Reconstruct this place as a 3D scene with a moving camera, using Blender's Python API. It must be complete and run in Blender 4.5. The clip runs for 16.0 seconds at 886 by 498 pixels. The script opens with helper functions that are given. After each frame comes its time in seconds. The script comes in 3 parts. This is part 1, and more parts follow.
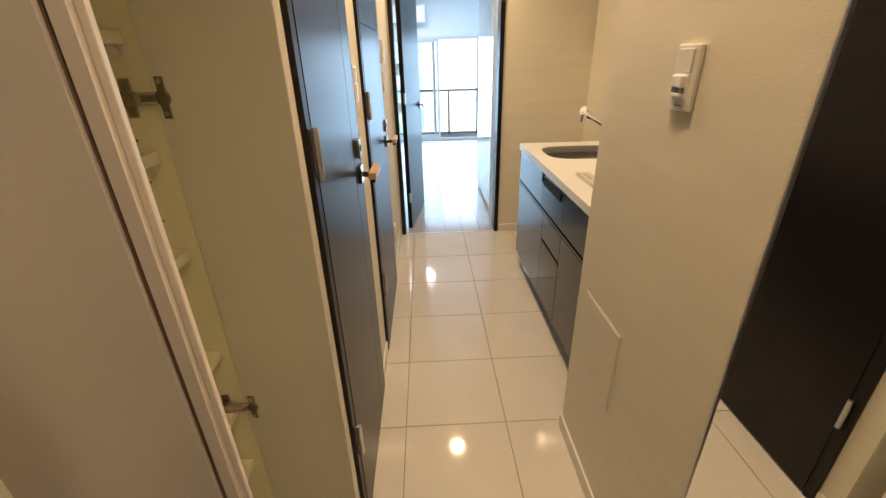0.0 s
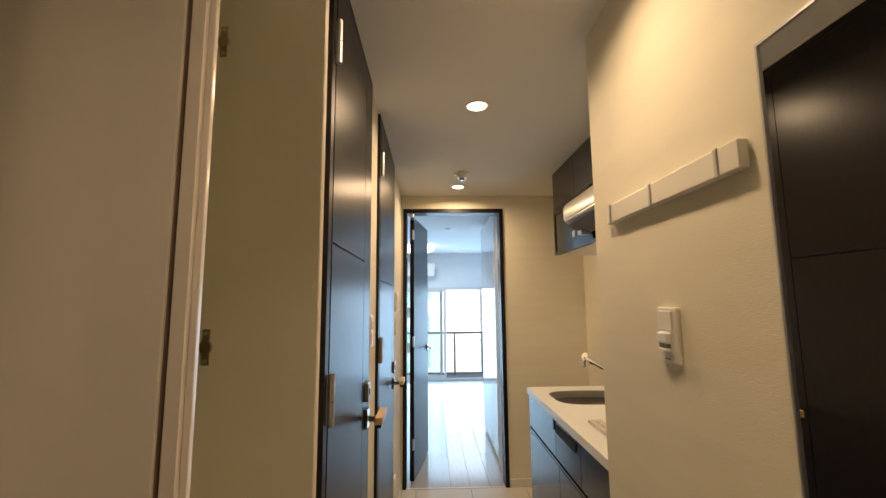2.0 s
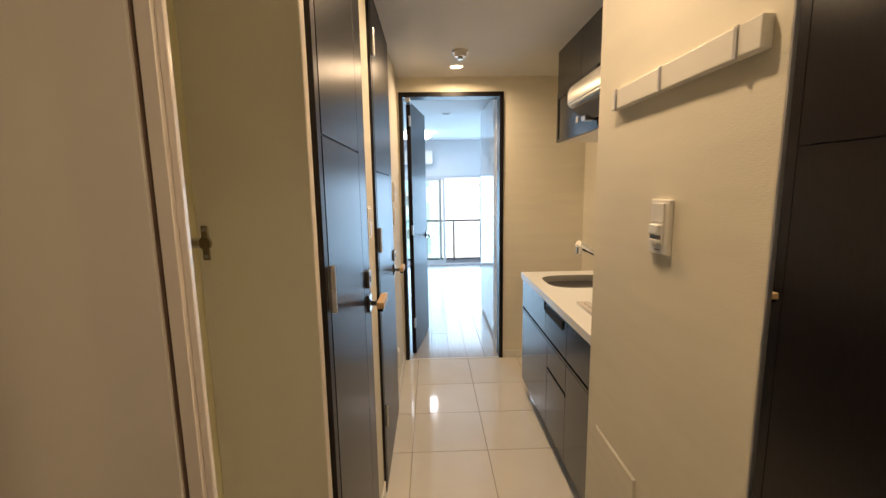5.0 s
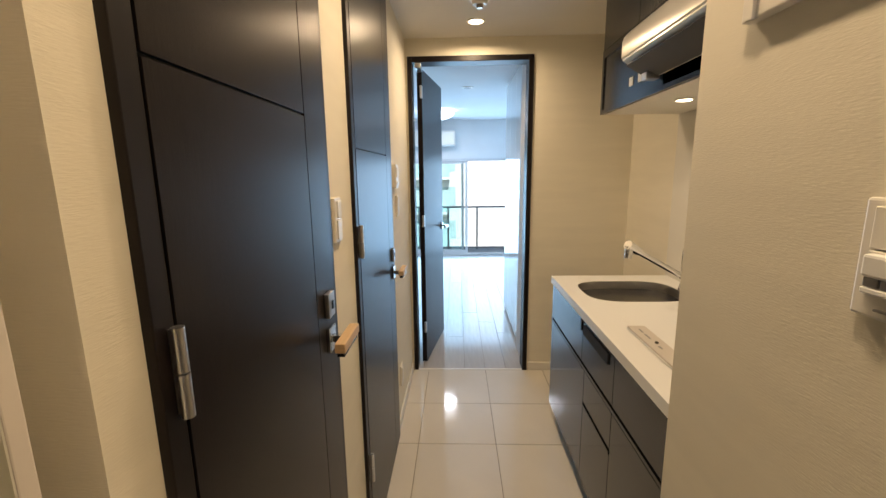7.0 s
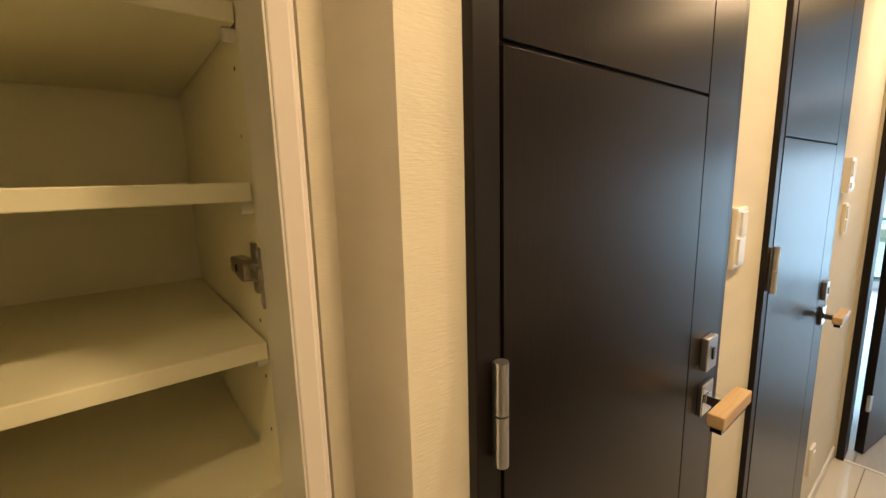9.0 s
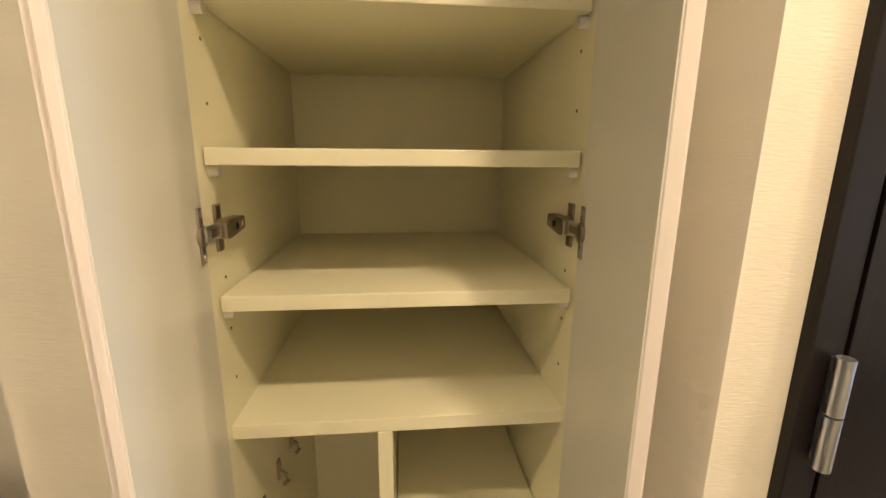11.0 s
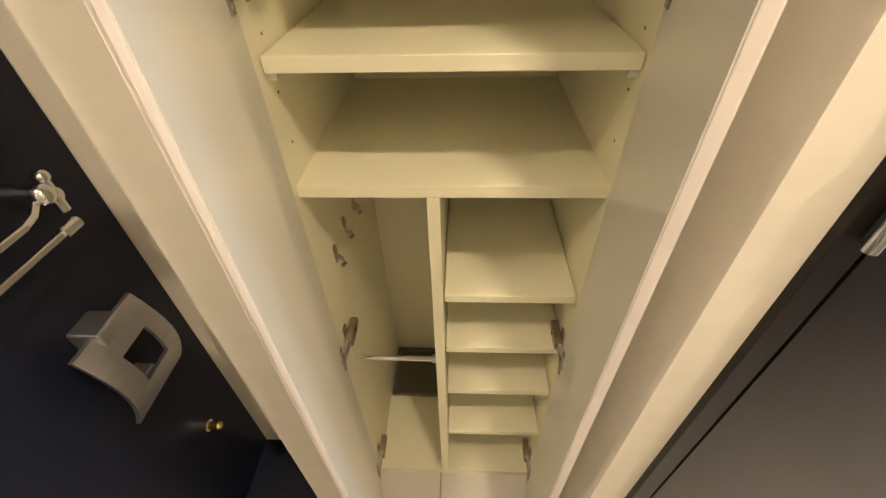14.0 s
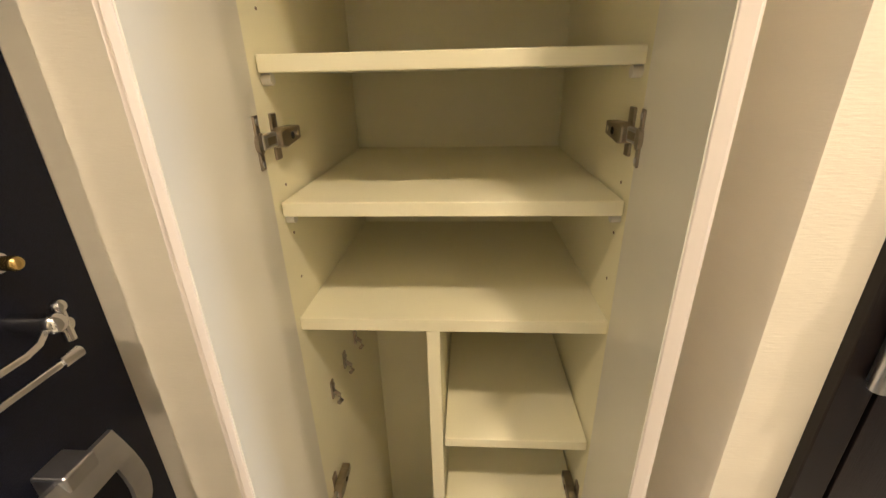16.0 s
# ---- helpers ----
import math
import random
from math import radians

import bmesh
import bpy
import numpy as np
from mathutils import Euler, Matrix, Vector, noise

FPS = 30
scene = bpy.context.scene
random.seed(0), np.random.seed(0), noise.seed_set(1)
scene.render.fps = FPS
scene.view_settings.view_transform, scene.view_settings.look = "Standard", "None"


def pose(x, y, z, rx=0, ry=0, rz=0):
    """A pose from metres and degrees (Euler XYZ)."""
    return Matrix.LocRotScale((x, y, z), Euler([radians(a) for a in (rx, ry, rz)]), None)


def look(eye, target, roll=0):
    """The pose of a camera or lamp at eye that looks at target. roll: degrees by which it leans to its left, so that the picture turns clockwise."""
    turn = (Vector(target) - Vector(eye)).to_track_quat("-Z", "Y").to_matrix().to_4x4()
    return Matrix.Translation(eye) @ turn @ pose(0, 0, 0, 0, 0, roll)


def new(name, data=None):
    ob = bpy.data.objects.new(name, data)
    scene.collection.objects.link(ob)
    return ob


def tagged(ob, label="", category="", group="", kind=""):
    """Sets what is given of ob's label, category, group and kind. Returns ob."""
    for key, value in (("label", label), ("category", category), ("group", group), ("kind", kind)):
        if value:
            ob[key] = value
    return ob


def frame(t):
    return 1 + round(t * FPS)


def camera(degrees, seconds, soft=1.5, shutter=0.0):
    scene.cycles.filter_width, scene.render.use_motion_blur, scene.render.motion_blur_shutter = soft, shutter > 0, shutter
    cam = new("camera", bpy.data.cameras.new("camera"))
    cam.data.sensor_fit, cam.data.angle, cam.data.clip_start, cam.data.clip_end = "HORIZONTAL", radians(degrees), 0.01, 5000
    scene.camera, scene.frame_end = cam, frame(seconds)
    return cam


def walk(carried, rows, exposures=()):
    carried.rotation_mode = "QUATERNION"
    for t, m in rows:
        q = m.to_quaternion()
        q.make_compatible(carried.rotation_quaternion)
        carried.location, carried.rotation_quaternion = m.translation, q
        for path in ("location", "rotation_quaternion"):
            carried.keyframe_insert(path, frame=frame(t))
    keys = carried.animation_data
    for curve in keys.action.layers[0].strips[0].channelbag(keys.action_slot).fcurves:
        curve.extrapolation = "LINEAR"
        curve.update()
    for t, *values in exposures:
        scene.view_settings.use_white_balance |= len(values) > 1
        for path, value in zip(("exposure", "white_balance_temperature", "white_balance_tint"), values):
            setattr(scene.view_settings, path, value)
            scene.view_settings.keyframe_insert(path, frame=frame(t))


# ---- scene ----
cam = camera(93.6, 16.0)
PATH = [
    (0, (0.240, 0.276, 1.356), (0.301, 2.085, 0.510), -1.4),
    (0.5, (0.231, 0.262, 1.361), (0.29, 2.176, 0.783), -1.3),
    (1, (0.221, 0.239, 1.371), (0.286, 2.217, 1.081), -1.1),
    (1.5, (0.233, 0.238, 1.376), (0.294, 2.237, 1.369), -0.8),
    (2, (0.23, 0.223, 1.382), (0.29, 2.206, 1.628), -0.5),
    (2.5, (0.234, 0.207, 1.393), (0.293, 2.162, 1.811), -0.4),
    (3, (0.236, 0.209, 1.39), (0.291, 2.169, 1.786), -0.4),
    (3.5, (0.238, 0.216, 1.387), (0.294, 2.205, 1.59), -0.5),
    (4, (0.239, 0.219, 1.388), (0.297, 2.218, 1.374), -0.7),
    (4.5, (0.236, 0.217, 1.393), (0.294, 2.206, 1.199), -0.8),
    (4.7, (0.235, 0.212, 1.395), (0.293, 2.196, 1.149), -0.9),
    (6.8, (0.331, 0.655, 1.392), (0.298, 2.622, 1.031), -0.6),
    (7, (0.326, 0.710, 1.392), (0.256, 2.676, 1.031), -0.7),
    (7.5, (0.318, 0.826, 1.390), (0.088, 2.780, 1.029), -0.9),
    (8, (0.300, 0.902, 1.392), (-0.321, 2.770, 1.038), -1.5),
    (8.5, (0.277, 0.930, 1.402), (-0.857, 2.538, 1.035), -1.6),
    (9, (0.273, 0.864, 1.398), (-1.274, 2.090, 1.067), -1.5),
    (9.5, (0.278, 0.790, 1.400), (-1.504, 1.649, 1.104), -1.1),
    (10, (0.3, 0.759, 1.397), (-1.609, 1.284, 1.117), -0.3),
    (10.2, (0.305, 0.756, 1.395), (-1.631, 1.169, 1.115), -0.4),
    (12.3, (0.305, 0.787, 1.379), (-1.573, 0.699, 0.697), -0.9),
    (12.5, (0.305, 0.789, 1.375), (-1.542, 0.691, 0.614), -1.0),
    (13, (0.304, 0.777, 1.373), (-1.429, 0.703, 0.377), -1.1),
    (13.5, (0.303, 0.779, 1.371), (-1.29, 0.7, 0.164), -1.4),
    (14, (0.302, 0.777, 1.372), (-1.192, 0.692, 0.044), -1.7),
    (14.5, (0.304, 0.779, 1.375), (-1.182, 0.698, 0.039), -1.6),
    (15, (0.309, 0.779, 1.377), (-1.269, 0.688, 0.151), -1.6),
    (15.5, (0.314, 0.779, 1.378), (-1.397, 0.686, 0.345), -1.3),
    (16, (0.315, 0.787, 1.376), (-1.523, 0.667, 0.596), -1.3),
]
walk(cam, [(t, look(eye, target, roll)) for t, eye, target, roll in PATH],
     [(0.0, 0.6, 6900, 18), (1.0, 0.5, 6950, 18), (2.5, 0.17, 6900, 18), (3.0, 0.17, 6900, 18), (4.0, 0.4, 6850, 18), (4.6, 0.47, 6800, 18), (7.0, 0.3, 6500, 16), (8.3, 0.36, 6450, 14), (9.0, 0.75, 7300, 16), (9.6, 1.2, 7400, 16), (10.2, 1.3, 6700, 15), (12.3, 1.42, 5600, 16), (16.0, 1.44, 5550, 16)])

# ---- light ----
world = bpy.data.worlds.new("world")
scene.world = world
world.use_nodes = True
wn = world.node_tree
sky = wn.nodes.new("ShaderNodeTexSky")
sky.sky_type = "NISHITA"
sky.sun_disc = False
sky.sun_elevation = radians(37)
sky.sun_rotation = radians(173)
wn.links.new(sky.outputs[0], wn.nodes["Background"].inputs[0])
wn.nodes["Background"].inputs[1].default_value = 0.15
sun_data = bpy.data.lights.new("sun", "SUN")
sun_data.energy, sun_data.angle, sun_data.color = 5.0, radians(0.5), (1, 0.96, 0.9)
sun = new("sun", sun_data)
sun.matrix_world = look((0, 0, 30), (-3, 24, 12))


def lamp(name, m, size, watts, color, spread=180):
    d = bpy.data.lights.new(name, "AREA")
    d.shape, d.size, d.energy, d.color, d.spread = "DISK", size, watts, color, radians(spread)
    o = new(name, d)
    o.matrix_world = m
    return o


WARM = (1.0, 0.75, 0.45)
CEIL = 2.22
for ly, watts, cone in ((1.07, 3.3, 150), (1.93, 5.2, 160), (3.22, 6.2, 166)):
    lamp("downlight_lamp", pose(0.435, ly, CEIL - 0.012), 0.085, watts, WARM, cone)
# added fill with no known fitting, lifts the cabinet door's outer face
lamp("entrance_fill", pose(0.435, 0.22, CEIL - 0.012), 0.085, 2.1, WARM, 100)
lamp("cabinet_lamp", pose(1.226, 2.466, 1.655), 0.05, 0.75, (1.0, 0.85, 0.62), 150)
lamp("room_lamp_light", pose(0.1, 6.6, 2.08), 0.4, 8.5, (0.85, 0.92, 1.0))
day = bpy.data.lights.new("window_daylight", "AREA")
day.shape, day.size, day.size_y, day.energy, day.color = "RECTANGLE", 2.5, 1.55, 46.0, (0.36, 0.68, 1.0)
dayo = new("window_daylight", day)
dayo.matrix_world = look((0.4, 7.62, 0.82), (0.4, 0, 0.82))

# ---- materials ----


def mat(name, col, rough=0.5, metal=0.0, spec=0.5, var=0.0, vscale=4.0, bump=0.0, bscale=60.0, stretch=(1, 1, 1), coat=0.0, emit=None, estr=0.0, obvar=0.0):
    m = bpy.data.materials.new(name)
    m.use_nodes = True
    nt = m.node_tree
    b = nt.nodes["Principled BSDF"]
    b.inputs["Base Color"].default_value = (*col, 1)
    b.inputs["Roughness"].default_value = rough
    b.inputs["Metallic"].default_value = metal
    b.inputs["Specular IOR Level"].default_value = spec
    b.inputs["Coat Weight"].default_value = coat
    b.inputs["Coat Roughness"].default_value = 0.05
    if emit:
        b.inputs["Emission Color"].default_value = (*emit, 1)
        b.inputs["Emission Strength"].default_value = estr
    if var or bump or obvar:
        co = nt.nodes.new("ShaderNodeTexCoord")
        mp = nt.nodes.new("ShaderNodeMapping")
        mp.inputs["Scale"].default_value = stretch
        nt.links.new(co.outputs["Object"], mp.inputs[0])
    if var or obvar:
        n1 = nt.nodes.new("ShaderNodeTexNoise")
        n1.inputs["Scale"].default_value = vscale
        n1.inputs["Detail"].default_value = 6
        nt.links.new(mp.outputs[0], n1.inputs[0])
        hsv = nt.nodes.new("ShaderNodeHueSaturation")
        hsv.inputs["Color"].default_value = (*col, 1)
        rg = nt.nodes.new("ShaderNodeMapRange")
        rg.inputs[1].default_value, rg.inputs[2].default_value = 0.25, 0.75
        rg.inputs[3].default_value, rg.inputs[4].default_value = 1 - var, 1 + var
        nt.links.new(n1.outputs[0], rg.inputs[0])
        if obvar:
            oi = nt.nodes.new("ShaderNodeObjectInfo")
            ma = nt.nodes.new("ShaderNodeMath")
            ma.operation = "MULTIPLY_ADD"
            ma.inputs[1].default_value, ma.inputs[2].default_value = 2 * obvar, -obvar
            nt.links.new(oi.outputs["Random"], ma.inputs[0])
            ad = nt.nodes.new("ShaderNodeMath")
            nt.links.new(ma.outputs[0], ad.inputs[0])
            nt.links.new(rg.outputs[0], ad.inputs[1])
            nt.links.new(ad.outputs[0], hsv.inputs["Value"])
        else:
            nt.links.new(rg.outputs[0], hsv.inputs["Value"])
        nt.links.new(hsv.outputs[0], b.inputs["Base Color"])
        rr = nt.nodes.new("ShaderNodeMapRange")
        rr.inputs[3].default_value, rr.inputs[4].default_value = max(0.02, rough * 0.85), min(1, rough * 1.15)
        nt.links.new(n1.outputs[0], rr.inputs[0])
        nt.links.new(rr.outputs[0], b.inputs["Roughness"])
    if bump:
        n2 = nt.nodes.new("ShaderNodeTexNoise")
        n2.inputs["Scale"].default_value = bscale
        n2.inputs["Detail"].default_value = 4
        nt.links.new(mp.outputs[0], n2.inputs[0])
        bp = nt.nodes.new("ShaderNodeBump")
        bp.inputs["Strength"].default_value = bump
        bp.inputs["Distance"].default_value = 0.002
        nt.links.new(n2.outputs[0], bp.inputs["Height"])
        nt.links.new(bp.outputs[0], b.inputs["Normal"])
    return m


WALLP = mat("wallpaper", (0.80, 0.75, 0.62), 0.75, var=0.035, vscale=3, bump=0.22, bscale=75, stretch=(1, 1, 7))
CEILM = mat("ceiling_paper", (0.72, 0.70, 0.66), 0.85, var=0.02, bump=0.25, bscale=220)
ROOMW = mat("room_wall_white", (0.82, 0.83, 0.84), 0.8, var=0.02, bump=0.2, bscale=150)
TRIM = mat("trim_white", (0.80, 0.77, 0.70), 0.45, var=0.02)
TILE = mat("porcelain_tile", (0.72, 0.68, 0.60), 0.07, spec=0.55, var=0.03, vscale=5, bump=0.006, bscale=30, obvar=0.025)
GROUT = mat("grout", (0.30, 0.26, 0.20), 0.9, var=0.08)
DARK = mat("dark_wood", (0.011, 0.008, 0.008), 0.31, spec=0.24, var=0.4, vscale=70, bump=0.08, bscale=150, stretch=(6, 6, 0.35))
DARKF = mat("dark_frame", (0.008, 0.0052, 0.005), 0.4, spec=0.3, var=0.2, vscale=25, stretch=(6, 6, 0.4))
GROOVE = mat("groove_black", (0.006, 0.005, 0.005), 0.8)
CABW = mat("cabinet_cream", (0.88, 0.84, 0.60), 0.42, var=0.025, vscale=3, bump=0.08, bscale=250)
CABDOOR = mat("cabinet_gloss_white", (0.78, 0.74, 0.68), 0.12, spec=0.5, var=0.02, coat=0.3)
CABIN = mat("cabinet_door_inside", (0.76, 0.74, 0.65), 0.35, var=0.02)
EDGE = mat("edge_band", (0.80, 0.74, 0.68), 0.2, var=0.02)
# brown stands in for the shade down in pull grooves and pin holes
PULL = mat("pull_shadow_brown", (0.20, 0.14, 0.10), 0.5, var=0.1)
CHROME = mat("chrome", (0.80, 0.80, 0.80), 0.12, metal=1.0, var=0.03)
STEEL = mat("nickel_hinge", (0.42, 0.37, 0.30), 0.32, metal=1.0, var=0.15, vscale=60)
SATIN = mat("satin_steel", (0.62, 0.62, 0.63), 0.35, metal=1.0, var=0.05, vscale=40)
SINKM = mat("sink_steel", (0.42, 0.41, 0.40), 0.34, metal=1.0, var=0.08, vscale=30)
BRASS = mat("worn_brass", (0.62, 0.45, 0.16), 0.25, metal=1.0, var=0.08, vscale=60)
LWOOD = mat("light_wood", (0.62, 0.43, 0.24), 0.4, var=0.12, vscale=20, stretch=(8, 0.6, 8))
PLAST = mat("white_plastic", (0.83, 0.80, 0.73), 0.35, var=0.015)
PLASTG = mat("grey_plastic", (0.25, 0.24, 0.23), 0.4, var=0.03)
COUNTER = mat("white_counter", (0.80, 0.79, 0.75), 0.3, var=0.01, vscale=4)
KDARK = mat("kitchen_gloss_slate", (0.018, 0.0195, 0.022), 0.12, spec=0.45, var=0.1, vscale=3, coat=0.08)
KBLACK = mat("kitchen_black", (0.010, 0.010, 0.011), 0.18, var=0.1)
KUP = mat("upper_cabinet_olive_grey", (0.060, 0.055, 0.045), 0.22, var=0.1, vscale=20, stretch=(4, 4, 0.5))
HOODM = mat("hood_silver", (0.70, 0.67, 0.60), 0.3, metal=0.55, var=0.03)
HOODD = mat("hood_filter_dark", (0.06, 0.055, 0.05), 0.4, metal=0.5, var=0.1)
SPLASH = mat("splash_panel", (0.78, 0.76, 0.70), 0.16, var=0.015)
MIRROR = mat("mirror_silver", (0.88, 0.89, 0.88), 0.015, metal=1.0)
FDOOR = mat("front_door_navy", (0.007, 0.009, 0.020), 0.42, spec=0.28, var=0.25, vscale=120, bump=0.3, bscale=400)
PLANK = mat("pale_floorboard", (0.50, 0.48, 0.46), 0.11, var=0.08, vscale=9, stretch=(5, 0.5, 1), bump=0.03, obvar=0.05)
CLOSET = mat("closet_gloss_white", (0.80, 0.81, 0.82), 0.04, var=0.01)
ALU = mat("window_aluminium", (0.72, 0.73, 0.74), 0.4, metal=0.1, var=0.04)
RAILM = mat("rail_bronze", (0.22, 0.23, 0.24), 0.4, metal=0.3, var=0.05)
CONC = mat("balcony_concrete", (0.45, 0.45, 0.44), 0.9, var=0.1, bump=0.3)
BLDG = mat("building_white_tile", (0.75, 0.76, 0.76), 0.7, var=0.05, vscale=0.5)
BLDGP = mat("building_pale_paint", (0.86, 0.86, 0.85), 0.8, var=0.03, vscale=0.4)
BLDG2 = mat("building_grey_tile", (0.42, 0.46, 0.48), 0.7, var=0.06, vscale=0.5)
BGLASS = mat("far_window_glass", (0.42, 0.55, 0.57), 0.3, spec=0.4, var=0.2)
PALEW = mat("far_pale_window", (0.62, 0.66, 0.68), 0.4, var=0.1)
TEAL = mat("balcony_glass_teal", (0.45, 0.68, 0.68), 0.25, var=0.08)
GROUNDM = mat("town_ground", (0.22, 0.22, 0.21), 0.95, var=0.3, vscale=0.05)
TRAY = mat("drip_tray_dark", (0.15, 0.13, 0.09), 0.35, var=0.1)
PANEL = mat("stove_panel_beige", (0.58, 0.53, 0.46), 0.35, var=0.03)
GRAY = mat("print_grey", (0.28, 0.27, 0.25), 0.6)
STICK = mat("sticker_white", (0.85, 0.85, 0.83), 0.5)
LEDW = mat("downlight_glow", (1, 0.9, 0.7), 0.5, emit=(1.0, 0.80, 0.50), estr=9.0)
LEDR = mat("room_light_glow", (1, 1, 1), 0.5, emit=(0.9, 0.96, 1.0), estr=3.5)


def glass_mat():
    m = bpy.data.materials.new("clear_glass")
    m.use_nodes = True
    nt = m.node_tree
    tr = nt.nodes.new("ShaderNodeBsdfTransparent")
    tr.inputs[0].default_value = (0.92, 0.98, 0.98, 1)
    gl = nt.nodes.new("ShaderNodeBsdfGlossy")
    gl.inputs["Roughness"].default_value = 0.01
    mx = nt.nodes.new("ShaderNodeMixShader")
    fr = nt.nodes.new("ShaderNodeFresnel")
    nt.links.new(fr.outputs[0], mx.inputs[0])
    nt.links.new(tr.outputs[0], mx.inputs[1])
    nt.links.new(gl.outputs[0], mx.inputs[2])
    nt.links.new(mx.outputs[0], nt.nodes["Material Output"].inputs[0])
    return m


GLASS = glass_mat()

# ---- mesh helpers ----


def box(bm, x0, y0, z0, x1, y1, z1, bev=0.0, m=None):
    """Adds one box, optionally with rounded edges."""
    r = bmesh.ops.create_cube(bm, size=1.0)
    vs = r["verts"]
    bmesh.ops.scale(bm, vec=(abs(x1 - x0), abs(y1 - y0), abs(z1 - z0)), verts=vs)
    bmesh.ops.translate(bm, vec=((x0 + x1) / 2, (y0 + y1) / 2, (z0 + z1) / 2), verts=vs)
    if bev:
        es = list({e for v in vs for e in v.link_edges})
        r2 = bmesh.ops.bevel(bm, geom=es, offset=bev, segments=2, affect="EDGES", profile=0.5)
        vs = list({v for f in r2["faces"] for v in f.verts} | {v for v in vs if v.is_valid})
    if m is not None:
        bmesh.ops.transform(bm, matrix=m, verts=vs)
    return bm


def cyl(bm, a, b, r, r2=None, seg=20):
    a, b = Vector(a), Vector(b)
    d = b - a
    m = Matrix.Translation((a + b) / 2) @ d.to_track_quat("Z", "Y").to_matrix().to_4x4()
    bmesh.ops.create_cone(bm, cap_ends=True, segments=seg, radius1=r, radius2=r if r2 is None else r2, depth=d.length, matrix=m)
    return bm


def tube(bm, pts, r, seg=12):
    """A round bar along a row of points."""
    pts = [Vector(p) for p in pts]
    rings = []
    for i, p in enumerate(pts):
        d = (pts[min(i + 1, len(pts) - 1)] - pts[max(i - 1, 0)]).normalized()
        q = d.to_track_quat("Z", "Y")
        rings.append([bm.verts.new(p + q @ Vector((r * math.cos(2 * math.pi * k / seg), r * math.sin(2 * math.pi * k / seg), 0))) for k in range(seg)])
    for a, b in zip(rings, rings[1:]):
        for k in range(seg):
            bm.faces.new((a[k], a[(k + 1) % seg], b[(k + 1) % seg], b[k]))
    bm.faces.new(rings[0][::-1])
    bm.faces.new(rings[-1])
    return bm


def prism(bm, profile, y0, y1, axis="y"):
    """Extrudes a closed outline of (x, z) from y0 to y1."""
    a = [bm.verts.new((x, y0, z)) for x, z in profile]
    b = [bm.verts.new((x, y1, z)) for x, z in profile]
    n = len(a)
    for i in range(n):
        bm.faces.new((a[i], a[(i + 1) % n], b[(i + 1) % n], b[i]))
    bm.faces.new(a[::-1])
    bm.faces.new(b)
    bmesh.ops.recalc_face_normals(bm, faces=bm.faces[:])
    return bm


def smooth(me, limit=40):
    for p in me.polygons:
        p.use_smooth = True
    me.set_sharp_from_angle(angle=radians(limit))


def part(name, bm, material, parent=None, label="", soft=False):
    me = bpy.data.meshes.new(name)
    bm.to_mesh(me)
    bm.free()
    me.materials.append(material)
    if soft:
        smooth(me)
    o = new(name, me)
    if parent is not None:
        o.parent = parent
    if label:
        o["label"] = label
    return o


def nb():
    return bmesh.new()


def B(*a, **k):
    return box(nb(), *a, **k)


def thing(name, label, category, m=None, group="", kind=""):
    e = new(name)
    if m is not None:
        e.matrix_world = m
    return tagged(e, label, category, group, kind)


def struct(name, bm, material, label):
    return tagged(part(name, bm, material), label, name.split("_")[0], kind="structure")


def cut_wall(y0, y1, z1, x0, x1, holes):
    """Wall along y, with door holes (ya, yb, ztop)."""
    bm = nb()
    y = y0
    for a, b, zt in sorted(holes):
        if a > y:
            box(bm, x0, y, 0, x1, a, z1)
        if zt < z1:
            box(bm, x0, a, zt, x1, b, z1)
        y = b
    if y < y1:
        box(bm, x0, y, 0, x1, y1, z1)
    return bm


# ---- structure: hall ----
H = CEIL
struct("wall_left", cut_wall(1.04, 3.5, H, -0.12, 0.0, [(1.106, 1.735, H - 0.012), (1.985, 2.725, H - 0.012)]), WALLP, "cream textured wallpaper wall with two dark doors")
struct("wall_niche_side", B(-0.66, 1.016, 0, -0.12, 1.04, H), WALLP, "cream wall return beside the shoe cabinet")
struct("wall_niche_top", B(-0.62, 0.36, 1.985, -0.1, 1.016, H), WALLP, "cream wall above the shoe cabinet")
struct("wall_entrance_side", B(-0.66, 0.375, 0, -0.1, 0.508, 1.985), WALLP, "narrow cream wall strip between front door and cabinet")
struct("wall_niche_back", B(-0.68, 0.0, 0, -0.66, 1.9, H), WALLP, "plain wall behind the shoe cabinet")
struct("wall_right", B(0.735, -0.1, 0, 1.50, 1.465, H), WALLP, "cream textured wallpaper wall with mirror and hook rail")
struct("wall_kitchen", B(1.45, 1.465, 0, 1.60, 3.5, H), WALLP, "cream wallpaper wall behind the kitchen")
bm = nb()
box(bm, 0.812, 3.5, 0, 1.60, 3.6, H)
box(bm, 0.013, 3.5, 2.113, 0.812, 3.6, H)
box(bm, -1.7, 3.5, 0, 0.013, 3.6, H)
struct("wall_room_door", bm, WALLP, "cream wallpaper wall around the open room door")
bm = nb()
box(bm, 0.68, 0.02, 0, 0.735, 0.15, H)
box(bm, -0.68, 0.02, 0, -0.28, 0.375, H)
box(bm, -0.28, 0.02, 2.05, 0.68, 0.15, H)
box(bm, -0.28, 0.15, 2.05, -0.1, 0.375, H)
struct("wall_entrance", bm, WALLP, "cream wall around the front door")
struct("ceiling", B(-0.7, 0.0, H, 1.6, 3.6, H + 0.1), CEILM, "off-white papered hall ceiling")
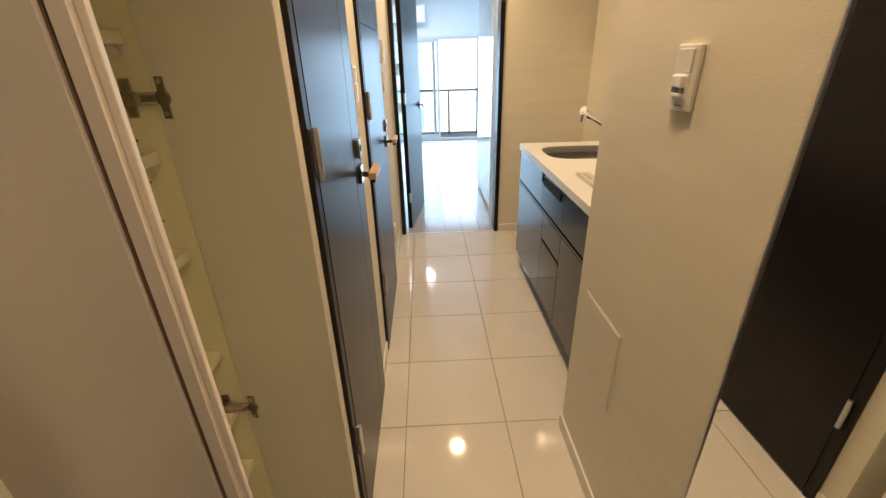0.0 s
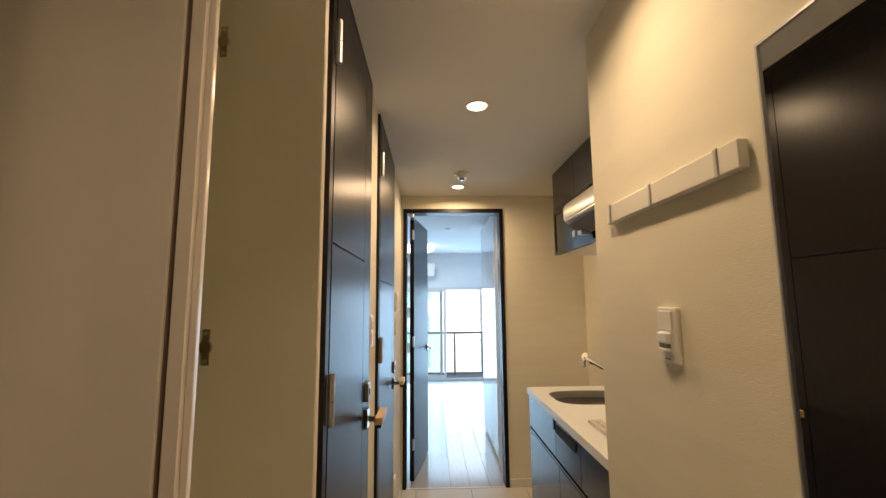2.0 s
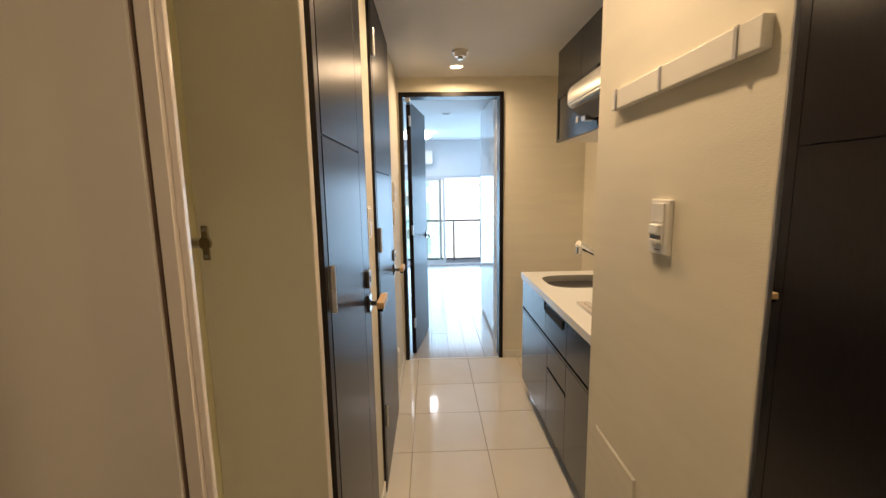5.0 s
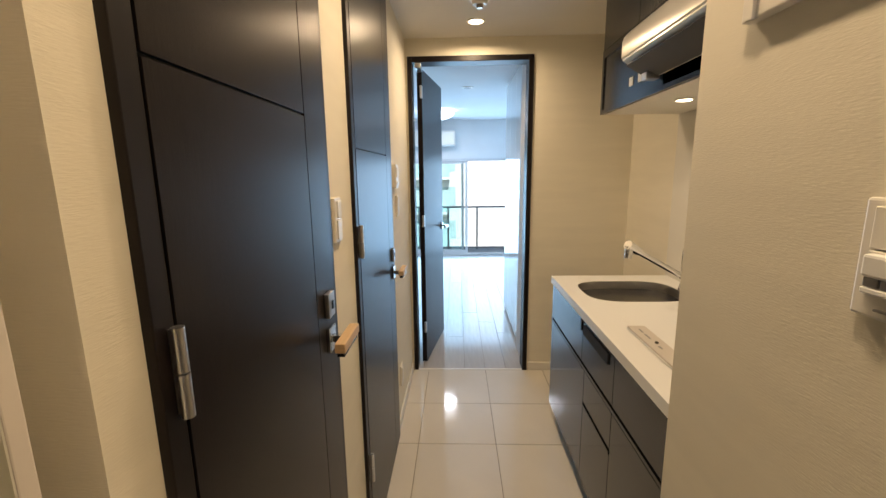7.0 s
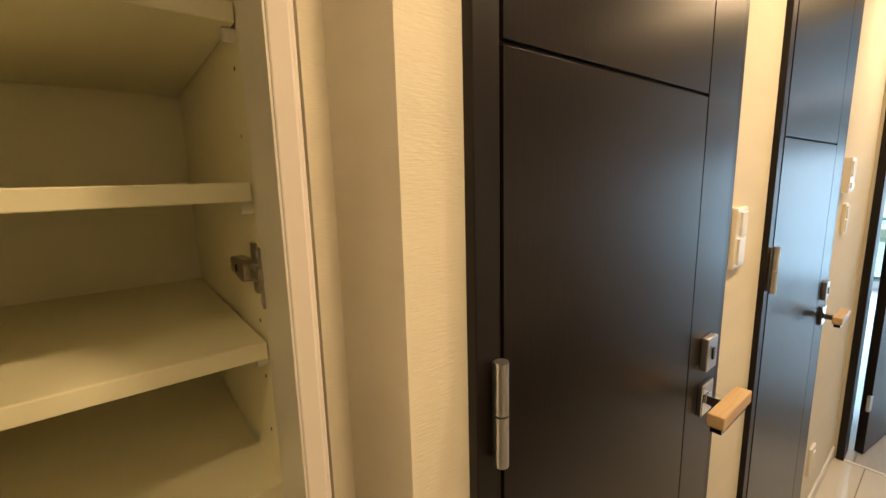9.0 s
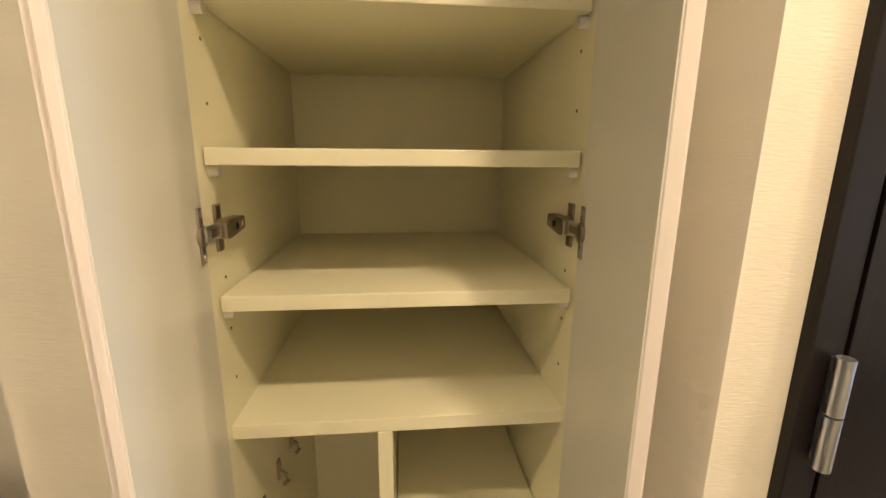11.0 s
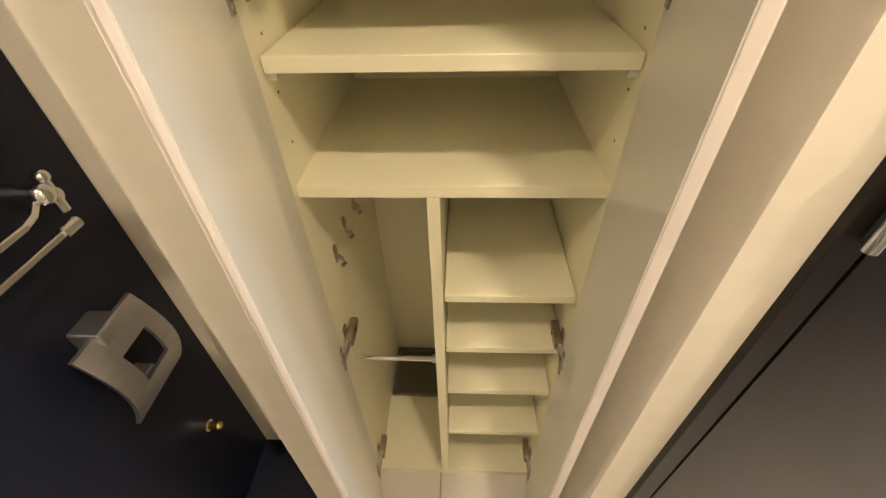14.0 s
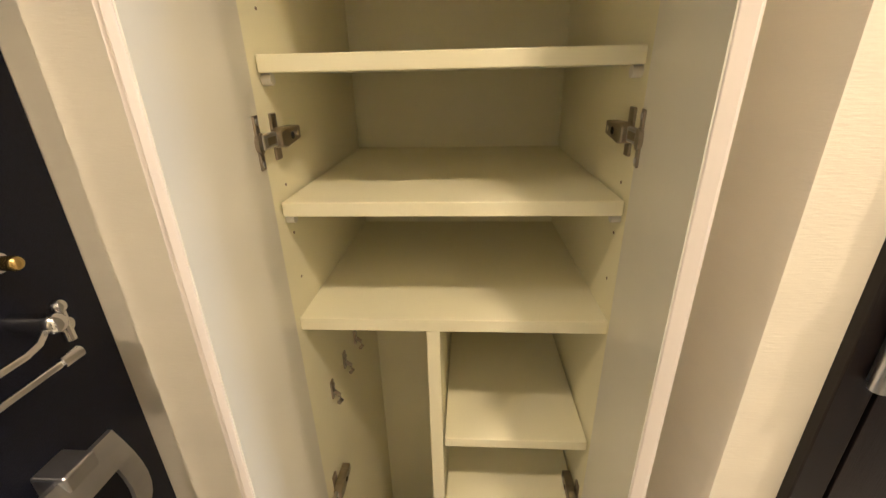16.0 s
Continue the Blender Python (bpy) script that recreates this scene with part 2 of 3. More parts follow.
floor = tagged(part("floor", B(-0.68, 0.0, -0.06, 1.5, 3.5, -0.003), GROUT), "polished cream porcelain floor tiles with thin joints", "floor", kind="structure")


def baseboard(x0, y0, x1, y1):
    return tagged(part("baseboard", B(x0, y0, 0, x1, y1, 0.06, bev=0.002), TRIM), "low white baseboard at the wall foot", "baseboard", kind="structure")


baseboard(0, 1.042, 0.008, 1.104)
baseboard(0, 1.737, 0.008, 1.983)
baseboard(0, 2.727, 0.008, 3.488)
baseboard(0.727, 0.16, 0.735, 1.473)
baseboard(0.735, 1.465, 0.90, 1.473)
baseboard(0.82, 3.492, 1.449, 3.5)
baseboard(-0.1, 0.377, -0.092, 0.506)
baseboard(1.442, 2.93, 1.45, 3.49)

# ---- structure: room, balcony, town ----
bm = nb()
box(bm, -1.7, 3.6, 0, -1.6, 7.68, H)
struct("wall_room_left", bm, ROOMW, "white room wall")
struct("wall_room_right", B(1.75, 3.6, 0, 1.85, 7.8, H), ROOMW, "white room wall")
bm = nb()
box(bm, -1.7, 7.68, 1.613, 1.85, 7.8, H)
box(bm, -1.7, 7.68, 0, -0.95, 7.8, 1.613)
box(bm, 1.65, 7.68, 0, 1.85, 7.8, 1.613)
struct("wall_window", bm, ROOMW, "white wall above the balcony window")
struct("ceiling_room", B(-1.7, 3.6, H, 1.85, 7.8, H + 0.1), ROOMW, "white room ceiling")
rfloor = tagged(part("floor_room", B(-1.7, 3.5, -0.06, 1.85, 7.68, -0.004), GROUT), "pale glossy wood floorboards", "floor", kind="structure")
balcony = tagged(part("balcony", B(-3, 7.8, -0.25, 3, 9.0, -0.1), CONC), "grey concrete balcony slab", "balcony", kind="structure")
tagged(part("ground", B(-900, 9.5, -20.5, 900, 1500, -20), GROUNDM), "distant town ground far below", "ground", kind="structure")


# ---- doors ----
def hinge(parent, z, y, x=0.022):
    hb = nb()
    cyl(hb, (x, y, z - 0.053), (x, y, z - 0.001), 0.007, seg=14)
    cyl(hb, (x, y, z + 0.001), (x, y, z + 0.053), 0.007, seg=14)
    box(hb, 0.004, y - 0.002, z - 0.05, x, y + 0.002, z + 0.05)
    o = part("hinge", hb, SATIN, parent, "satin steel flag hinge", soft=True)
    return o


def lever(parent, y, z, xf, s=1):
    """Door lever with a light wooden grip, lock plate above. s: direction of the grip along y."""
    part("lock_plate", B(xf, y - 0.022, z + 0.055, xf + 0.012, y + 0.022, z + 0.115, bev=0.002), SATIN, parent, "square satin lock plate")
    part("lock_slot", B(xf + 0.012, y - 0.004, z + 0.075, xf + 0.0145, y + 0.004, z + 0.095), KBLACK, parent)
    part("rosette", B(xf, y - 0.024, z - 0.03, xf + 0.010, y + 0.024, z + 0.03, bev=0.002), CHROME, parent, "square chrome rosette")
    nk = nb()
    box(nk, xf + 0.010, y - 0.011, z - 0.009, xf + 0.062, y + 0.011, z + 0.009, bev=0.002)
    part("lever_neck", nk, CHROME, parent, "chrome lever neck")
    g = part("lever_grip", B(xf + 0.044, y - 0.105, z + 0.006, xf + 0.068, y + 0.025, z + 0.028, bev=0.002), LWOOD, parent, "light wooden lever grip")
    part("grip_core", B(xf + 0.048, y - 0.100, z - 0.004, xf + 0.064, y + 0.018, z + 0.006), KBLACK, parent)


def hall_door(name, y0, y1, label, split=1.512, lz=1.0):
    d = thing(name, label, "door", kind="structure")
    zt = H - 0.014
    fb = nb()
    box(fb, -0.10, y0, 0, 0.012, y0 + 0.032, zt, bev=0.0015)
    box(fb, -0.10, y1 - 0.022, 0, 0.012, y1, zt, bev=0.0015)
    box(fb, -0.10, y0 + 0.032, zt - 0.02, 0.012, y1 - 0.022, zt, bev=0.0015)
    part("door_frame", fb, DARKF, d, "dark brown door frame")
    a, b = y0 + 0.0321, y1 - 0.0221
    ga, gb = a + 0.002, b - 0.125
    x0, x1 = -0.022, 0.013
    zz = zt - 0.024
    part("core", B(x0, a, 0.008, x1 - 0.006, b, zz), GROOVE, d)
    part("stile", B(x1 - 0.006, gb + 0.002, 0.008, x1, b, zz, bev=0.0005), DARK, d)
    part("panel", B(x1 - 0.006, ga + 0.001, 0.008, x1, gb - 0.001, split - 0.0025, bev=0.0005), DARK, d)
    part("panel", B(x1 - 0.006, ga + 0.001, split + 0.0025, x1, gb - 0.001, zz, bev=0.0005), DARK, d)
    for hz in (0.37, 1.178, 1.98):
        hinge(d, hz, y0 + 0.022)
    lever(d, b - 0.055, lz, x1)
    return d


hall_door("door_1", 1.106, 1.735, "dark-stained wooden hall door, closed, with a wood-grip lever")
hall_door("door_2", 1.985, 2.725, "dark-stained wooden hall door, closed, with satin hinges", 1.47, 0.925)

# room door: frame and a leaf standing open into the room
rd = thing("door_3", "dark wooden room door standing open in its dark frame", "door", kind="structure")
fb = nb()
box(fb, 0.014, 3.488, 0, 0.042, 3.612, 2.112, bev=0.002)
box(fb, 0.780, 3.488, 0, 0.811, 3.612, 2.112, bev=0.002)
box(fb, 0.042, 3.488, 2.078, 0.780, 3.612, 2.112, bev=0.002)
part("door_frame", fb, DARKF, rd, "dark brown door frame")
leafm = pose(0.062, 3.612, 0, 0, 0, 80.8)
lf = part("leaf", B(0, -0.034, 0.01, 0.655, 0.0, 2.066, bev=0.002), DARK, rd, "dark wooden door leaf")
lf.matrix_world = leafm
for hz in (0.28, 1.06, 1.92):
    hb = B(-0.02, -0.036, hz - 0.04, 0.014, -0.022, hz + 0.04, bev=0.003)
    o = part("hinge", hb, SATIN, rd, "satin steel hinge")
    o.matrix_world = leafm
hb = nb()
box(hb, 0.58, -0.044, 0.925, 0.62, -0.034, 0.985, bev=0.002)
cyl(hb, (0.60, -0.04, 0.955), (0.60, -0.085, 0.955), 0.008)
box(hb, 0.49, -0.095, 0.945, 0.61, -0.08, 0.965, bev=0.003)
o = part("door_handle", hb, CHROME, rd, "chrome lever handle")
o.matrix_world = leafm
hb = nb()
box(hb, 0.06, 3.50, 2.045, 0.10, 3.62, 2.077, bev=0.003)
tube(hb, [(0.08, 3.6, 2.05), (0.10, 3.7, 2.06), (0.12, 3.86, 2.062)], 0.008)
part("door_closer", hb, SATIN, rd, "small steel door closer")

# front door
fd = thing("door_4", "dark navy steel front door, closed, with silver pull handle", "door", kind="structure")
part("leaf", B(-0.278, 0.10, 0.01, 0.678, 0.15, 2.048), FDOOR, fd)
hb = nb()
prof = []
# arched pull handle with an opening
for i in range(9):
    t = i / 8
    z = 0.648 + 0.19 * t
    prof.append((0.178 + 0.050 * math.sin(math.pi * (0.15 + 0.75 * t)), z))
for xa, xb in ((-0.175, -0.140), (-0.075, -0.030)):
    for (y0, z0), (y1, z1) in zip(prof, prof[1:]):
        vs = [hb.verts.new(c) for c in ((xa, y0, z0), (xb, y0, z0), (xb, y1, z1), (xa, y1, z1))]
        ws = [hb.verts.new((v.co.x, v.co.y - 0.008, v.co.z)) for v in vs]
        hb.faces.new(vs)
        hb.faces.new(ws[::-1])
        for k in range(4):
            hb.faces.new((vs[k], ws[k], ws[(k + 1) % 4], vs[(k + 1) % 4]))
for i0, i1 in ((0, 3), (6, 8)):
    for (y0, z0), (y1, z1) in zip(prof[i0:i1], prof[i0 + 1:i1 + 1]):
        vs = [hb.verts.new(c) for c in ((-0.140, y0, z0), (-0.075, y0, z0), (-0.075, y1, z1), (-0.140, y1, z1))]
        ws = [hb.verts.new((v.co.x, v.co.y - 0.008, v.co.z)) for v in vs]
        hb.faces.new(vs)
        hb.faces.new(ws[::-1])
        for k in range(4):
            hb.faces.new((vs[k], ws[k], ws[(k + 1) % 4], vs[(k + 1) % 4]))
bmesh.ops.recalc_face_normals(hb, faces=hb.faces[:])
part("pull_handle", hb, SATIN, fd, "arched brushed silver pull handle")
part("handle_mount", B(-0.13, 0.15, 0.80, -0.075, 0.205, 0.845, bev=0.004), SATIN, fd)
part("handle_mount", B(-0.13, 0.15, 0.66, -0.075, 0.190, 0.69, bev=0.004), SATIN, fd)
part("sill", B(-0.278, 0.15, 0.0, 0.678, 0.36, 0.022, bev=0.003), FDOOR, fd, "dark metal door sill")
gb = nb()
cyl(gb, (-0.147, 0.15, 1.065), (-0.147, 0.205, 1.065), 0.014)
bmesh.ops.create_uvsphere(gb, u_segments=16, v_segments=10, radius=0.016, matrix=pose(-0.147, 0.21, 1.065))
tube(gb, [(-0.14, 0.205, 1.063), (-0.115, 0.214, 1.052), (-0.09, 0.222, 1.052), (0.07, 0.222, 1.052), (0.082, 0.222, 1.046), (0.082, 0.222, 1.020), (0.07, 0.222, 1.014), (-0.135, 0.222, 1.014)], 0.0055)
cyl(gb, (-0.155, 0.222, 1.014), (-0.125, 0.222, 1.014), 0.009, seg=14)
part("door_guard", gb, CHROME, fd, "chrome swing bar door guard", soft=True)
gb = nb()
cyl(gb, (-0.185, 0.15, 1.038), (-0.185, 0.185, 1.038), 0.012)
cyl(gb, (-0.185, 0.18, 1.012), (-0.185, 0.18, 1.068), 0.008)
bmesh.ops.create_uvsphere(gb, u_segments=12, v_segments=8, radius=0.011, matrix=pose(-0.185, 0.182, 1.07))
part("guard_catch", gb, CHROME, fd, "chrome guard catch", soft=True)
for lz in (0.405, 1.16):
    kb = nb()
    part("thumb_turn_base", cyl(nb(), (-0.142, 0.15, lz), (-0.142, 0.178, lz), 0.014), CHROME, fd, soft=True)
    cyl(kb, (-0.142, 0.178, lz), (-0.142, 0.2, lz), 0.010)
    bmesh.ops.create_uvsphere(kb, u_segments=14, v_segments=8, radius=0.0105, matrix=pose(-0.142, 0.2, lz))
    part("thumb_turn", kb, BRASS, fd, "brass-tipped thumb turn", soft=True)

# ---- shoe cabinet ----
YL, YR, XF, XB = 0.538, 0.986, -0.2, -0.635
cab = thing("shoe_cabinet", "tall cream shoe cabinet with both narrow doors open, empty shelves", "cabinet")
part("side_panel", B(XB, YL - 0.020, 0.0, XF + 0.018, YL, 1.98), CABW, cab)
part("side_panel", B(XB, YR, 0.0, XF + 0.018, YR + 0.020, 1.98), CABW, cab)
part("back_panel", B(XB - 0.012, YL - 0.020, 0.0, XB, YR + 0.020, 1.98), CABW, cab)
part("top_panel", B(XB, YL, 1.96, XF + 0.018, YR, 1.98), CABW, cab)
part("bottom_panel", B(XB, YL, 0.0, XF, YR, 0.022, bev=0.001), CABW, cab)
part("fixed_shelf", B(XB, YL, 1.025, XF, YR, 1.045, bev=0.001), CABW, cab)
part("divider", B(XB, 0.726, 0.022, XF, 0.746, 1.025, bev=0.001), CABW, cab)
G = 0.003


def pin(y, s, z):
    pb = cyl(nb(), (XF - 0.018, y, z - 0.007), (XF - 0.018, y + s * 0.012, z - 0.007), 0.007, seg=12)
    part("shelf_pin", pb, PLAST, cab, soft=True)


for z in (1.203, 1.380, 1.556, 1.735):
    part("shelf", B(XB + 0.004, YL + G, z, XF, YR - G, z + 0.020, bev=0.0015), CABW, cab)
    pin(YL, 1, z)
    pin(YR, -1, z)
for z in (0.796, 0.640, 0.475, 0.268):
    part("shelf", B(XB + 0.004, 0.746 + G, z, XF, YR - G, z + 0.018, bev=0.0015), CABW, cab)
    pin(YR, -1, z)
for ya, s in ((YL, 1), (YR, -1)):
    for k in range(12):
        z = 1.10 + 0.07 * k
        part("pin_hole", cyl(nb(), (XF - 0.03, ya, z), (XF - 0.03, ya + s * 0.0006, z), 0.0022, seg=8), PULL, cab)
tb = cyl(nb(), (-0.240, YL, 0.555), (-0.240, 0.726, 0.555), 0.006, seg=14)
for ya, yb in ((YL, YL + 0.012), (0.714, 0.726)):
    cyl(tb, (-0.240, ya, 0.555), (-0.240, yb, 0.555), 0.010, seg=16)
part("umbrella_rod", tb, CHROME, cab, "thin chrome umbrella rod", soft=True)
for hx, hz in ((-0.275, 0.845), (-0.356, 0.848), (-0.438, 0.848)):
    cb = nb()
    box(cb, hx - 0.007, YL, hz - 0.018, hx + 0.007, YL + 0.004, hz + 0.020, bev=0.0018)
    cyl(cb, (hx, YL + 0.003, hz + 0.010), (hx, YL + 0.006, hz + 0.010), 0.004, seg=10)
    tube(cb, [(hx, YL + 0.004, hz - 0.004), (hx, YL + 0.013, hz - 0.012), (hx, YL + 0.016, hz - 0.024), (hx, YL + 0.010, hz - 0.031)], 0.004)
    part("umbrella_hook", cb, STEEL, cab, "small nickel umbrella hook", soft=True)


def cab_door(s, hy, ang):
    """One narrow door, hinged at hy; s: 1 opens to the low side."""
    m = pose(-0.178, hy, 0, 0, 0, ang)
    T = 0.015
    W = 0.222
    fo, fi = (-T, 0.0) if s > 0 else (0.0, T)
    db = nb()
    box(db, 0.0, fo, 0.03, W - 0.022, fi, 1.965, bev=0.001)
    d = part("door", db, CABDOOR, cab, "glossy white cabinet door, opened")
    d.matrix_world = m
    lb = nb()
    box(lb, W - 0.017, fo, 0.03, W - 0.0059, fi, 1.965, bev=0.0006)
    ya, yb = (fi - 0.008, fi) if s > 0 else (fo, fo + 0.012)
    box(lb, W - 0.0059, ya, 0.03, W, yb, 1.965, bev=0.0012)
    lip = part("pull_edge", lb, EDGE, d, "rounded pale pink pull edge strip")
    lip.matrix_world = m
    # the groove's shade is put into its brown colour
    gr = part("pull_groove", B(W - 0.022, fo + (0.004 if s > 0 else 0), 0.03, W - 0.017, fi - (0 if s > 0 else 0.004), 1.965), PULL, d, "recessed pull groove, coloured brown for its shade")
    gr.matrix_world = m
    inn = fi if s > 0 else fo
    sg = 1 if s > 0 else -1
    ip = part("inner_face", B(0.001, inn, 0.031, W - 0.001, inn + sg * 0.0012, 1.964), CABIN, d, "satin cream inner face")
    ip.matrix_world = m
    for z in (1.876, 1.305, 0.665, 0.105):
        hb = nb()
        box(hb, 0.010, inn + sg * 0.0012, z - 0.031, 0.024, inn + sg * 0.004, z + 0.031, bev=0.001)
        cyl(hb, (0.017, inn, z), (0.017, inn + sg * 0.006, z), 0.012, seg=16)
        o = part("hinge_cup", hb, STEEL, d, "nickel hinge cup plate")
        o.matrix_world = m
        for dz in (-0.024, 0.024):
            scr = part("screw", cyl(nb(), (0.017, inn + sg * 0.004, z + dz), (0.017, inn + sg * 0.0052, z + dz), 0.0038, seg=10), SATIN, o)
            scr.matrix_world = m
        yy = YL if s > 0 else YR
        ab = nb()
        prism_pts = [(-0.262, z - 0.007), (-0.262, z + 0.010), (-0.214, z + 0.012), (-0.200, z + 0.008), (-0.200, z - 0.010), (-0.214, z - 0.013)]
        prism(ab, prism_pts, yy + sg * 0.004, yy + sg * 0.019)
        bmesh.ops.bevel(ab, geom=ab.edges[:], offset=0.0015, segments=1, affect="EDGES")
        arm = part("hinge_arm", ab, STEEL, cab, "nickel concealed hinge arm")
        part("wing_plate", B(-0.228, yy, z - 0.029, -0.212, yy + sg * 0.004, z + 0.029, bev=0.0014), STEEL, arm)
        part("hinge_link", B(-0.203, yy + sg * 0.006, z - 0.009, -0.164, yy + sg * 0.013, z + 0.009, bev=0.0025), SATIN, arm, "bright steel hinge link")
        part("link_slot", B(-0.196, yy + sg * 0.013, z - 0.0045, -0.174, yy + sg * 0.0136, z + 0.0045, bev=0.0002), STEEL, arm)
        part("adjusting_screw", cyl(nb(), (-0.234, yy + sg * 0.0185, z), (-0.234, yy + sg * 0.0196, z), 0.0048, seg=12), GROOVE, arm)
        part("adjusting_screw", cyl(nb(), (-0.250, yy + sg * 0.0185, z + 0.001), (-0.250, yy + sg * 0.0200, z + 0.001), 0.0035, seg=12), CHROME, arm)


cab_door(1, 0.541, 8.8)
cab_door(-1, 0.980, -11.0)

tr = thing("drip_tray", "shallow dark umbrella drip tray on the cabinet floor", "tray")
tb = nb()
box(tb, -0.622, 0.550, 0.0225, -0.448, 0.718, 0.028)
part("tray_base", tb, TRAY, tr)
tb = nb()
for a in ((-0.630, 0.543, -0.620, 0.724), (-0.450, 0.543, -0.440, 0.724), (-0.620, 0.543, -0.450, 0.553), (-0.620, 0.714, -0.450, 0.724)):
    box(tb, a[0], a[1], 0.0225, a[2], a[3], 0.040, bev=0.002)
part("tray_rim", tb, TRAY, tr, "raised dark tray rim")

# ---- things on the right wall ----
mir = thing("wall_mirror", "tall frameless wall mirror with a thin metal edge", "mirror")
part("mirror_glass", B(0.7305, 0.39, 0.30, 0.7345, 0.800, 1.762), MIRROR, mir, "silvered mirror glass")
eb = nb()
for a in ((0.386, 0.296, 0.390, 1.766), (0.800, 0.296, 0.804, 1.766), (0.390, 1.762, 0.800, 1.766), (0.390, 0.296, 0.800, 0.300)):
    box(eb, 0.7275, a[0], a[1], 0.7348, a[2], a[3])
part("mirror_edge", eb, SATIN, mir, "thin silver mirror edge")

hr = thing("hook_rail", "white wall-mounted hook rail with fold-out chrome hooks", "hook rail")
part("rail_body", B(0.716, 0.842, 1.586, 0.7345, 1.340, 1.634, bev=0.002), PLAST, hr)
for y in (0.893, 1.108, 1.312):
    part("fold_hook", B(0.7135, y - 0.005, 1.584, 0.7175, y + 0.005, 1.635, bev=0.0015), SATIN, hr, "slim chrome fold-out hook")


def switch(name, label, cat, m, w, h, keys, depth=0.010):
    """A plate on a wall, with keys (y, z, w, h, material)."""
    s = thing(name, label, cat, m)
    part("plate", B(0, -w / 2, -h / 2, depth, w / 2, h / 2, bev=0.003), PLAST, s)
    for ky, kz, kw, kh, km, kn in keys:
        part(kn, B(depth - 0.001, ky - kw / 2, kz - kh / 2, depth + 0.004, ky + kw / 2, kz + kh / 2, bev=0.0012), km, s)
    return s


sensor = switch("sensor_switch", "tall white entrance light sensor switch on wallpaper", "switch", pose(0.7348, 1.095, 1.306, 0, 0, 180), 0.072, 0.116,
       [(0, 0.030, 0.044, 0.040, PLAST, "cover"), (0, -0.014, 0.044, 0.044, PLAST, "cover"), (0, -0.048, 0.018, 0.0025, PLASTG, "slot")])
part("sensor_head", B(0.0125, -0.017, -0.016, 0.024, 0.017, 0.006, bev=0.003), STICK, sensor, "protruding white sensor head")
for ky in (-0.0085, 0.0085):
    part("sensor_window", B(0.0125, ky - 0.0075, -0.0255, 0.0205, ky + 0.0075, -0.0165, bev=0.001), PLASTG, sensor, "small dark sensor window")
part("slider", B(0.0125, -0.017, -0.0320, 0.0215, 0.017, -0.0262, bev=0.0012), STICK, sensor)
switch("light_switch", "white two-part light switch between the hall doors", "switch", pose(0.0, 1.803, 1.272, 0, 0, 0), 0.060, 0.118,
       [(0.004, 0.028, 0.030, 0.044, STICK, "switch_key"), (0.0, -0.025, 0.034, 0.05, PLAST, "cover")])
switch("intercom", "white wall intercom handset beyond the second door", "intercom", pose(0.0, 2.845, 1.377, 0, 0, 0), 0.085, 0.118,
       [(0, 0.02, 0.06, 0.05, STICK, "screen_cover"), (0, -0.035, 0.05, 0.018, PLAST, "button")], depth=0.022)
switch("light_switch", "slim white light switch below the intercom", "switch", pose(0.0, 2.925, 1.22, 0, 0, 0), 0.055, 0.112,
       [(0, 0.025, 0.03, 0.045, STICK, "switch_key"), (0, -0.025, 0.03, 0.045, STICK, "switch_key")])
switch("outlet", "white power outlet low on the wallpaper wall", "outlet", pose(0.0, 2.90, 0.27, 0, 0, 0), 0.07, 0.118,
       [(0, 0.0, 0.03, 0.08, STICK, "socket_face")])

ht = thing("access_hatch", "cream square access hatch low in the wall", "hatch")
part("hatch_frame", B(0.7330, 1.150, 0.405, 0.7346, 1.395, 0.670, bev=0.001), TRIM, ht)
part("hatch_door", B(0.7318, 1.156, 0.411, 0.7332, 1.389, 0.664, bev=0.001), WALLP, ht)

# ---- kitchen ----
KY0, KY1, KX = 1.474, 2.905, 0.842
kb = thing("kitchen_cabinet", "glossy dark slate kitchen base unit with drawers", "cabinet")
part("carcass", B(KX + 0.02, KY0, 0.10, 1.448, KY1 - 0.004, 0.798), KBLACK, kb)
part("end_panel", B(KX + 0.002, KY1 - 0.004, 0.10, 1.448, KY1 + 0.008, 0.798), KDARK, kb)
part("kick_board", B(0.90, KY0, 0.0, 0.915, KY1, 0.10), KBLACK, kb, "recessed black kick board")
part("kick_board", B(0.915, KY1 - 0.02, 0.0, 1.44, KY1 - 0.004, 0.10), KBLACK, kb, "recessed black kick board")


def front(name, ya, yb, za, zb, material=KDARK, label=""):
    return part(name, B(KX, ya + 0.0015, za, KX + 0.02, yb - 0.0015, zb, bev=0.0012), material, kb, label)


front("drawer_front", 2.36, 2.905, 0.612, 0.792)
front("dishwasher_front", 2.01, 2.36, 0.612, 0.792, KBLACK, "black glossy appliance front")
front("grill_front", KY0, 2.01, 0.612, 0.792, KBLACK, "black glossy grill front")
front("door", 2.315, 2.905, 0.105, 0.585)
front("drawer_front", 2.01, 2.315, 0.45, 0.585)
front("drawer_front", 2.01, 2.315, 0.105, 0.425)
front("door", KY0, 2.01, 0.105, 0.585)
part("finger_rail", B(KX - 0.003, KY0, 0.592, KX + 0.02, KY1, 0.604), KBLACK, kb, "slim black finger rail")
part("finger_rail", B(KX - 0.003, 2.012, 0.430, KX + 0.02, 2.313, 0.440), KBLACK, kb, "slim black finger rail")
part("grip_recess", B(KX - 0.006, 2.06, 0.735, KX, 2.34, 0.775, bev=0.003), GROOVE, kb, "black pocket grip")
